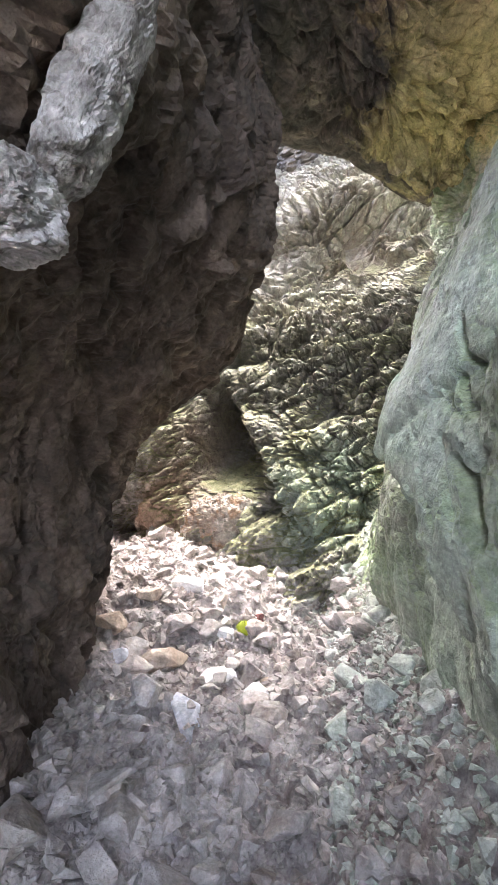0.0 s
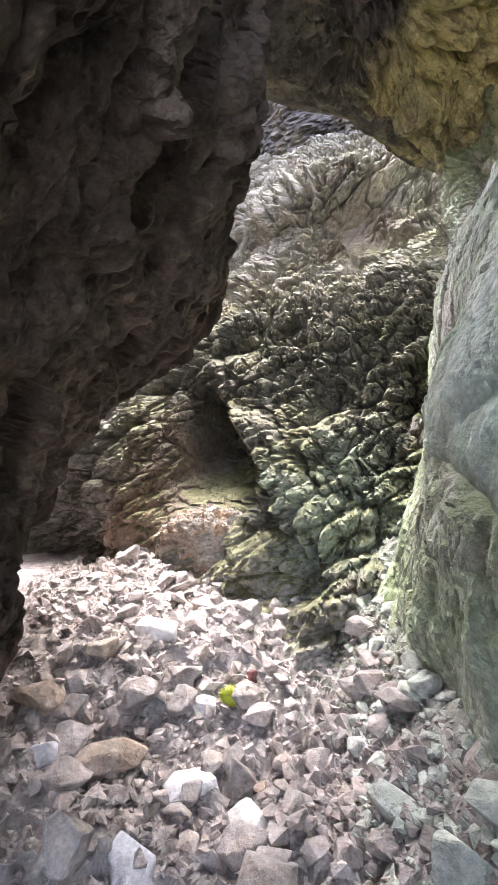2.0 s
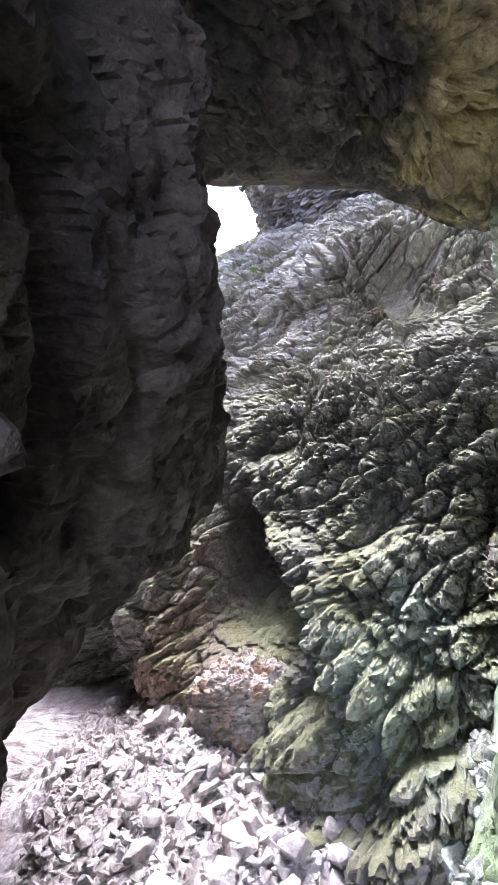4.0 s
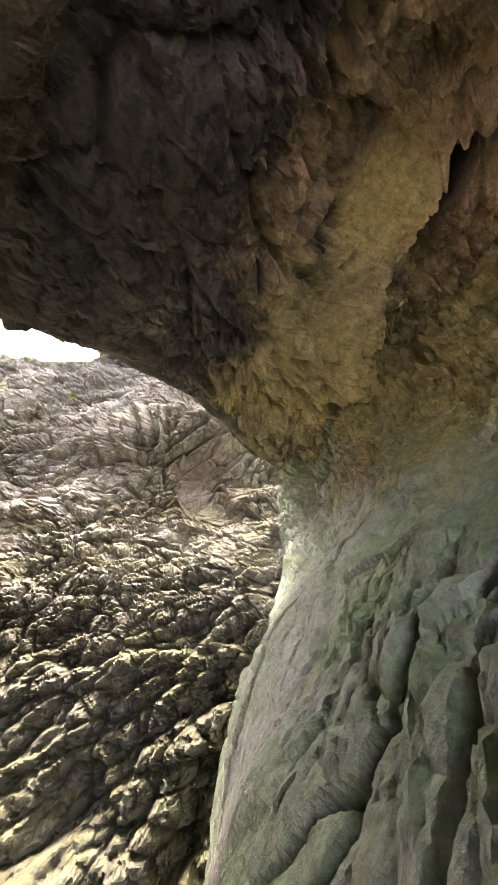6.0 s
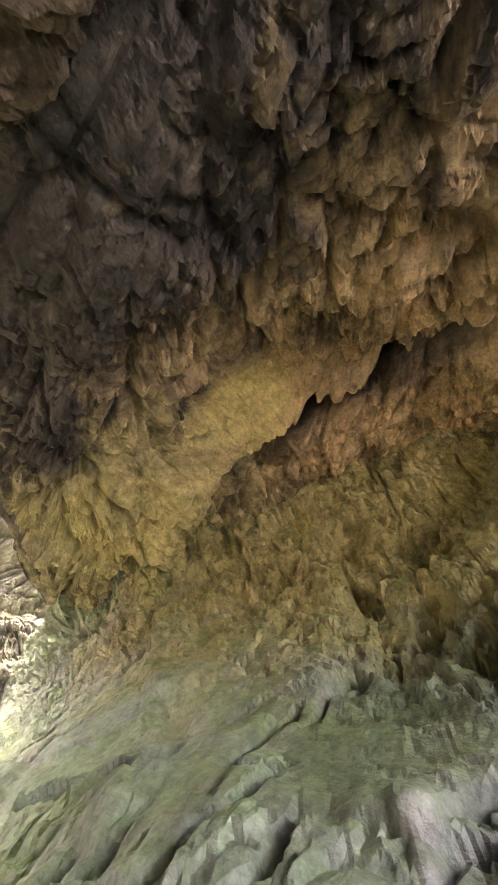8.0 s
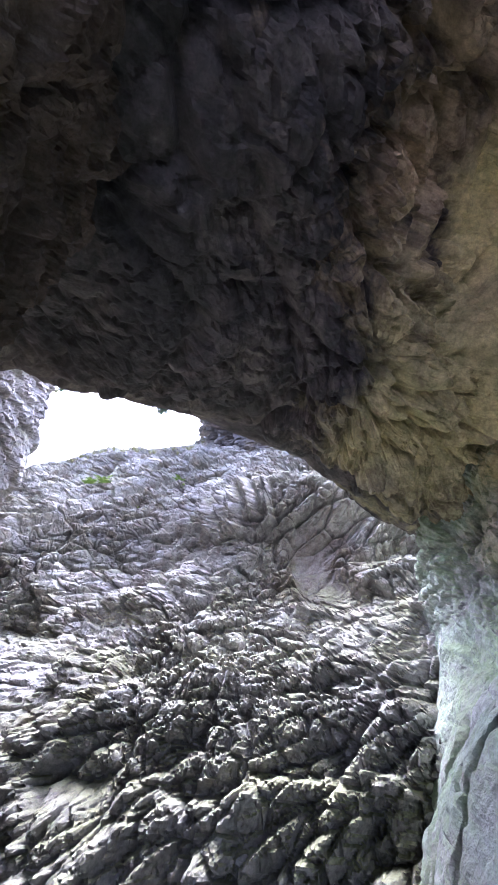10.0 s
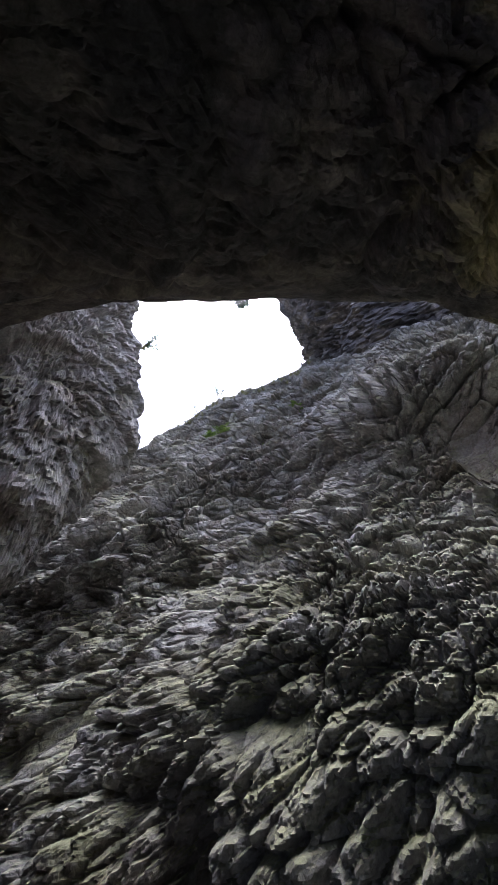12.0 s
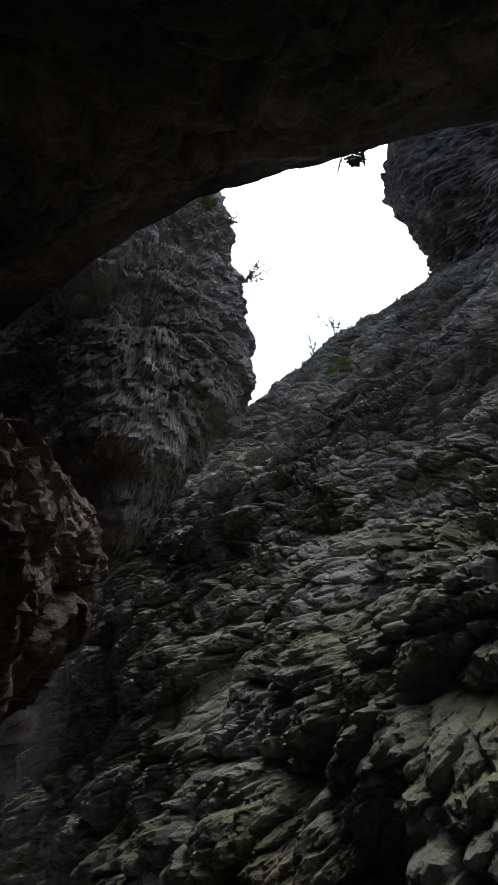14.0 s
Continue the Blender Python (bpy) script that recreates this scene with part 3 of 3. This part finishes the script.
def ground():
    """Open ground outside the mouth of the passage behind the start."""
    n = 60
    xx, yy = np.meshgrid(np.linspace(-60, 60, n), np.linspace(-120, -3.1, n), indexing="ij")
    p = np.stack([xx, yy, -0.06 + 0.25 * fbm(np.stack([xx, yy, 0 * xx], -1) * 0.15, 3, seed=401) * smooth_step(-4, -12, yy)], -1)
    return tagged(grid_mesh("ground", p, floor_rock, smooth=True), "stony ground outside the passage mouth", "ground", kind="structure")


ground()


# ---- rubble ----
def stone_mesh(name, radii, seed, points=15, material=None, bevel=True):
    rng = random.Random(seed)
    bm = bmesh.new()
    for k in range(points):
        h, a = rng.uniform(-1, 1), rng.uniform(0, 2 * math.pi)
        s = math.sqrt(1 - h * h)
        w = rng.uniform(0.8, 1.0)
        bm.verts.new((radii[0] * s * math.cos(a) * w, radii[1] * s * math.sin(a) * w, radii[2] * h * w))
    bmesh.ops.convex_hull(bm, input=bm.verts)
    bmesh.ops.delete(bm, geom=[v for v in bm.verts if not v.link_faces], context="VERTS")
    if bevel:
        bmesh.ops.bevel(bm, geom=bm.edges[:], offset=min(radii) * 0.05, segments=1, affect="EDGES")
    me = bpy.data.meshes.new(name)
    bm.to_mesh(me)
    bm.free()
    me.materials.append(material or stone_rock)
    return me


rng = random.Random(5)
KINDS = [stone_mesh("stone", (1.0, rng.uniform(0.6, 0.9), rng.uniform(0.45, 0.75)), 100 + k, 11 + k % 4) for k in range(14)]


talus_rock = rock("algae_tinted_rubble", [(0.4, 0.43, 0.38), (0.52, 0.55, 0.5), (0.62, 0.63, 0.6)], 2.0, (0.3, 0.27, 0.22), 0.4, (0.36, 0.42, 0.32), 0.3)


TALUS = [stone_mesh("stone", (1.0, rng.uniform(0.6, 0.9), rng.uniform(0.5, 0.8)), 140 + k, 15, talus_rock) for k in range(8)]


def stone(x, y, size, turn=0, tilt=0, kind=0, label="angular pale limestone rubble stone on dusty scree", sink=0.25):
    ob = new("stone", KINDS[kind % len(KINDS)])
    ob.matrix_world = pose(x, y, floor_at(x, y) + size * 0.45 * (1 - sink), tilt, tilt * 0.6, turn) @ Matrix.Diagonal((size, size, size, 1))
    return tagged(ob, label, "stone", group="rubble on the cave floor")


for k in range(280):
    y = 0.9 + 3.7 * rng.random() ** 0.9
    x = rng.uniform(-1.2 - 0.45 * max(0, y - 2.2), 0.2)
    stone(x, y, 0.025 + 0.1 * rng.random() ** 2.0, rng.uniform(0, 360), rng.uniform(-28, 28), k)


def gravel(name, count, label, low, high, least, spread, material, seed):
    """Loose chips too many to count, in one mesh."""
    chips = [stone_mesh("chip", (1.0, 0.75, 0.6), 300 + k, 8, bevel=False) for k in range(6)]
    shapes = []
    for me in chips:
        co = np.empty(len(me.vertices) * 3)
        me.vertices.foreach_get("co", co)
        shapes.append((co.reshape(-1, 3), [tuple(f.vertices) for f in me.polygons]))
        bpy.data.meshes.remove(me)
    r = np.random.default_rng(seed)
    verts, faces, start = [], [], 0
    for k in range(count):
        y = 0.7 + 4.0 * r.random()
        x = r.uniform(low - (0.5 * max(0, y - 2.2) if low < -1 else 0), high)
        co, fs = shapes[k % 6]
        size = least + spread * r.random() ** 2
        m = np.array(Euler((r.uniform(-0.6, 0.6), r.uniform(-0.6, 0.6), r.uniform(0, 6.3))).to_matrix())
        z = floor_at(x, y)
        verts.append(co @ m.T * size + (x, y, z + size * 0.3))
        faces += [tuple(i + start for i in f) for f in fs]
        start += len(co)
    me = bpy.data.meshes.new(name)
    me.from_pydata(np.concatenate(verts).tolist(), [], faces)
    me.materials.append(material)
    return tagged(new(name, me), label, "gravel", kind="stuff")


gravel("gravel", 9000, "loose pale limestone chips and grit", -1.3, 0.3, 0.007, 0.026, stone_rock, 9)
gravel("rubble", 2600, "angular pale limestone rubble of mixed sizes", -1.25, 0.2, 0.02, 0.045, stone_rock, 19)
gravel("wall_foot_rubble", 2600, "greenish rubble banked against the wall foot", -0.02, 0.46, 0.01, 0.03, talus_rock, 29)


# ---- single stones that stand out ----
def lone_stone(x, y, radii, turn, tilt, seed, label, material=None, points=16, lift=0.0, z=None, name="stone", group=""):
    ob = new(name, stone_mesh(name, radii, seed, points, material))
    low = floor_at(x, y) + radii[2] * 0.4 + lift if z is None else z
    ob.matrix_world = pose(x, y, low, tilt, 0, turn)
    return tagged(ob, label, "stone", group=group)


white_rock = rock("fresh_white_limestone", [(0.6, 0.585, 0.57), (0.74, 0.73, 0.715), (0.8, 0.79, 0.78)], 3.0, (0.6, 0.54, 0.48), 0.3, (0.3, 0.3, 0.2), 0.0, bump_size=0.5)
blue_rock = rock("blue_grey_limestone", [(0.38, 0.39, 0.42), (0.48, 0.49, 0.53), (0.55, 0.56, 0.6)], 3.0, (0.45, 0.42, 0.4), 0.3, (0.3, 0.3, 0.2), 0.0, bump_size=0.5)
red_rock = rock("dark_red_stone", [(0.1, 0.04, 0.04), (0.16, 0.06, 0.06), (0.2, 0.09, 0.08)], 6.0, (0.1, 0.07, 0.06), 0.3, (0.3, 0.3, 0.2), 0.0, bump_size=0.5)
tan_rock = rock("rusty_limestone", [(0.36, 0.28, 0.22), (0.48, 0.4, 0.33), (0.58, 0.52, 0.46)], 2.0, (0.32, 0.22, 0.15), 0.5, (0.3, 0.3, 0.2), 0.0)
lone_stone(-0.55, 2.24, (0.115, 0.09, 0.06), 10, 8, 501, "freshly broken white limestone lump on rubble", white_rock)
lone_stone(-0.35, 2.16, (0.12, 0.085, 0.055), 115, -10, 502, "flat white limestone slab lying on rubble", white_rock)
lone_stone(-0.91, 3.02, (0.21, 0.1, 0.075), -18, 8, 503, "long pale limestone slab on dusty scree", white_rock)
lone_stone(-0.88, 2.28, (0.17, 0.09, 0.09), 35, -20, 504, "wedge-shaped tan limestone block on rubble", tan_rock)
lone_stone(-0.62, 1.86, (0.09, 0.19, 0.05), 20, 12, 505, "half-buried blue-grey limestone slab", blue_rock)
lone_stone(-1.08, 2.25, (0.08, 0.07, 0.055), 25, 5, 506, "squarish blue-grey limestone block on rubble", blue_rock, 10)
lone_stone(-0.42, 2.87, (0.045, 0.04, 0.035), 40, 0, 507, "small dark red stone beside the green wall foot", red_rock)
lone_stone(-0.66, 2.88, (0.04, 0.035, 0.07), 0, 5, 508, "narrow tan stone standing upright in rubble", tan_rock)
lone_stone(-0.33, 2.32, (0.035, 0.025, 0.025), 70, 0, 509, "small yellowish stone in rubble", tan_rock)
lone_stone(-0.35, 2.62, (0.08, 0.07, 0.06), 15, 10, 510, "pale rounded limestone lump beside moss")
lone_stone(-0.6, 2.62, (0.1, 0.075, 0.05), -30, 0, 511, "pale flat limestone lump on dusty scree", white_rock)
lone_stone(-1.12, 2.78, (0.1, 0.08, 0.07), 50, 20, 512, "angular brown limestone block below the overhang", tan_rock)
lone_stone(-1.22, 2.43, (0.12, 0.09, 0.08), 10, -12, 513, "dark tan limestone block below the overhang", tan_rock)
lone_stone(-1.6, 3.71, (0.11, 0.07, 0.06), 0, 0, 514, "flat pale limestone block at the passage end")
lone_stone(-1.58, 4.17, (0.12, 0.1, 0.09), 40, 0, 515, "pale limestone block at the passage end")
for k, (x, y, r) in enumerate([(-0.19, 2.19, 0.07), (-0.13, 2.0, 0.055), (-0.05, 1.98, 0.07), (0.05, 1.99, 0.07), (-0.29, 2.03, 0.07), (-0.24, 2.4, 0.06), (-1.17, 3.19, 0.09), (-0.75, 3.3, 0.1), (-0.5, 3.2, 0.08)]):
    lone_stone(x, y, (r, r * 0.8, r * 0.62), 40 * k, 10, 520 + k, "fist-sized grey limestone stone in rubble", group="rubble on the cave floor")
r = random.Random(77)
for k in range(70):
    y = r.uniform(1.5, 3.6)
    ob = stone(r.uniform(0.02, 0.46), y, 0.03 + 0.075 * r.random() ** 1.6, r.uniform(0, 360), r.uniform(-30, 30), k, "algae-tinted rubble stone banked against the wall", 0.3)
    ob.data = TALUS[k % len(TALUS)]
    tagged(ob, group="greenish rubble at the wall foot")


# ---- plants ----
def leaf_material(name, colour):
    m = bpy.data.materials.new(name)
    m.use_nodes = True
    ns, lk = m.node_tree.nodes, m.node_tree.links
    bsdf = ns["Principled BSDF"]
    info, ramp = ns.new("ShaderNodeNewGeometry"), ns.new("ShaderNodeValToRGB")
    ramp.color_ramp.elements[0].color = (*[c * 0.6 for c in colour], 1)
    ramp.color_ramp.elements[1].color = (*[min(1, c * 1.4) for c in colour], 1)
    lk.new(info.outputs["Random Per Island"], ramp.inputs[0])
    lk.new(ramp.outputs[0], bsdf.inputs["Base Color"])
    bsdf.inputs["Roughness"].default_value = 0.6
    bsdf.inputs["Transmission Weight"].default_value = 0.0
    bsdf.inputs["Subsurface Weight"].default_value = 0.0
    return m


fresh_leaf = leaf_material("fresh_fern_leaf", (0.2, 0.3, 0.06))
dry_grass = leaf_material("dry_grass_blade", (0.2, 0.2, 0.09))
dark_leaf = leaf_material("dark_shrub_leaf", (0.06, 0.11, 0.05))
moss_leaf = leaf_material("yellow_green_moss", (0.32, 0.36, 0.015))


def nearest(surface, place):
    pts = SURFACES[surface]
    return pts[((pts - np.array(place)) ** 2).sum(1).argmin()]


def blade(bm, root, tip, width, sag, side):
    """A bent, tapering leaf with a fold along its middle."""
    rows = []
    for k in range(4):
        t = k / 3
        c = root.lerp(tip, t) + Vector((0, 0, -sag * t * t))
        w = width * (0.35 + 1.3 * t) * (1 - t) + width * 0.05
        rows.append([bm.verts.new(c - side * w), bm.verts.new(c + Vector((0, 0, -w * 0.4))), bm.verts.new(c + side * w)])
    for a, b in zip(rows, rows[1:]):
        bm.faces.new((a[0], a[1], b[1], b[0]))
        bm.faces.new((a[1], a[2], b[2], b[1]))


def tuft(name, place, size, count, width, material, seed, label, category, spread=1.0, upward=0.8, sag=0.3, lean=(0, 0, 0)):
    rr = random.Random(seed)
    bm = bmesh.new()
    for k in range(count):
        a = rr.uniform(0, 2 * math.pi)
        out = Vector((math.cos(a) * spread * rr.uniform(0.2, 1), math.sin(a) * spread * rr.uniform(0.2, 1), upward * rr.uniform(0.5, 1.1))) + Vector(lean)
        out *= size * rr.uniform(0.6, 1.1)
        blade(bm, Vector((rr.uniform(-0.1, 0.1) * size, rr.uniform(-0.1, 0.1) * size, -0.02)), out, width * rr.uniform(0.7, 1.2), sag * size * rr.uniform(0.3, 1), Vector((-math.sin(a), math.cos(a), 0)))
    me = bpy.data.meshes.new(name)
    bm.to_mesh(me)
    bm.free()
    me.materials.append(material)
    ob = new(name, me)
    ob.location = place
    return tagged(ob, label, category)


def part(name, bm, material, parent, label=""):
    me = bpy.data.meshes.new(name)
    bm.to_mesh(me)
    bm.free()
    me.materials.append(material)
    ob = new(name, me)
    ob.parent = parent
    return tagged(ob, label)


def frond(length, width, seed, pairs=7):
    """A fern frond along +x: a bending midrib with pairs of leaflets."""
    rr = random.Random(seed)
    bm = bmesh.new()
    sag = rr.uniform(0.2, 0.5) * length
    blade(bm, Vector((0, 0, 0)), Vector((length, 0, 0.25 * length)), width * 0.12, sag, Vector((0, 1, 0)))
    for k in range(1, pairs + 1):
        t = k / (pairs + 1)
        c = Vector((length * t, 0, 0.25 * length * t - sag * t * t))
        for sign in (-1, 1):
            reach = width * (1.15 - t) * rr.uniform(0.8, 1.1)
            blade(bm, c, c + Vector((reach * 0.5, sign * reach, -0.1 * reach)), width * 0.16, 0.1 * reach, Vector((0.9, -0.4 * sign, 0)))
    return bm


def fern(place, size, count, material, seed, label, lean=(0, 0, 0), hang=False):
    root = tagged(new("fern"), label, "plant")
    root.location = place
    rr = random.Random(seed)
    for k in range(count):
        ob = part("frond", frond(size * rr.uniform(0.7, 1.1), size * 0.42, seed * 31 + k), material, root)
        a = 360 * k / count + rr.uniform(-20, 20)
        ob.matrix_local = Matrix.Translation(Vector(lean) * size * 0.1) @ (pose(0, 0, 0, rr.uniform(-15, 15), rr.uniform(60, 90), a) if hang else pose(0, 0, 0, rr.uniform(-15, 15), rr.uniform(-55, -5), a))
    return root


def shrub(place, size, seed, label, lean=(0, 0, 1)):
    """Thin twigs with small leaves along them."""
    root = tagged(new("shrub"), label, "shrub")
    root.location = place
    rr = random.Random(seed)
    leaves = bmesh.new()
    for k in range(7):
        way = (Vector(lean) + Vector((rr.uniform(-0.6, 0.6), rr.uniform(-0.6, 0.6), rr.uniform(-0.2, 0.5)))) * size * rr.uniform(0.6, 1)
        twig = bmesh.new()
        bmesh.ops.create_cone(twig, segments=5, radius1=size * 0.016, radius2=size * 0.005, depth=way.length, cap_ends=True)
        bmesh.ops.transform(twig, matrix=Matrix.Translation(way / 2) @ way.to_track_quat("Z", "Y").to_matrix().to_4x4(), verts=twig.verts)
        part("twig", twig, dry_grass, root)
        for j in range(16):
            c = way * rr.uniform(0.35, 1.0)
            d = Vector((rr.uniform(-1, 1), rr.uniform(-1, 1), rr.uniform(-0.5, 0.8))).normalized()
            blade(leaves, c, c + d * size * rr.uniform(0.1, 0.2), size * 0.035, 0.0, d.orthogonal().normalized())
    part("foliage", leaves, dark_leaf, root, "small grey-green leaves")
    return root


for k, (x, z) in enumerate([(-1.55, 6.05), (-3.4, 6.4), (-2.65, 5.35), (-3.3, 6.15), (-1.5, 5.8), (-3.0, 6.0), (-2.2, 5.0)]):
    fern(nearest("far", (x, 9.4, z)), 0.16 + 0.03 * (k % 3), 9, fresh_leaf, 600 + k, "small bright green fern rooted in a rock crack", lean=(0, -0.4, 0.1))
for k in range(26):
    x = -4.5 + 3.0 * k / 25 + 0.06 * math.sin(k * 7.0)
    top = float(np.interp(x, RIM_X, RIM_Z))
    ob = tuft("grass_tuft", nearest("far", (x, 10.4, top - 0.1 * (k % 3))), 0.1 + 0.04 * (k % 4), 60, 0.004, dry_grass, 640 + k, "dry grass tuft on the rim of the roof opening", "grass", upward=1.1, sag=0.35)
    tagged(ob, group="grass along the rim")
shrub(nearest("far", (-3.6, 10.6, 7.35)), 0.42, 680, "thin dark shrub on the rim of the roof opening")
shrub(nearest("far", (-4.2, 10.6, 7.25)), 0.34, 681, "low thin shrub beside grass on the rim")
shrub(nearest("wall_block", (-2.9, 6.9, 6.1)), 0.36, 682, "leafy shrub growing out of the hanging block", (0.9, 0, 0.2))
shrub(nearest("wall_block", (-2.9, 6.7, 6.8)), 0.24, 683, "small leafy shrub high on the hanging block", (0.8, 0, 0.3))
fern(nearest("wall_block", (-2.9, 6.4, 6.9)), 0.17, 9, fresh_leaf, 684, "bright green fern on the hanging block", lean=(0.5, -0.3, 0))
fern(nearest("roof", (-0.79, 5.25, 4.85)), 0.26, 3, dark_leaf, 685, "fern hanging from the lip of the roof", hang=True)


def moss_clump(x, y, size):
    """A cushion of moss: many short shoots on a rounded lump."""
    rr = random.Random(9)
    base = floor_at(x, y) + 0.04
    bm = bmesh.new()
    bmesh.ops.create_icosphere(bm, subdivisions=3, radius=size * 0.85)
    for v in bm.verts:
        v.co *= 1 + 0.22 * noise.noise(v.co * 22)
        v.co.z *= 0.85
    seeds = [v.co.copy() for v in bm.verts]
    for c in seeds * 2:
        d = c.normalized()
        side = d.orthogonal().normalized()
        side.rotate(Matrix.Rotation(rr.uniform(0, 6.3), 3, d))
        blade(bm, c * 0.97, c + d * size * rr.uniform(0.08, 0.2) + side * size * 0.08, size * 0.05, 0.0, d.cross(side))
    me = bpy.data.meshes.new("moss_clump")
    bm.to_mesh(me)
    bm.free()
    me.materials.append(moss_leaf)
    ob = new("moss_clump", me)
    ob.location = (x, y, base)
    return tagged(ob, "bright yellow-green moss cushion on pale rubble", "moss")


moss_clump(-0.49, 2.68, 0.055)
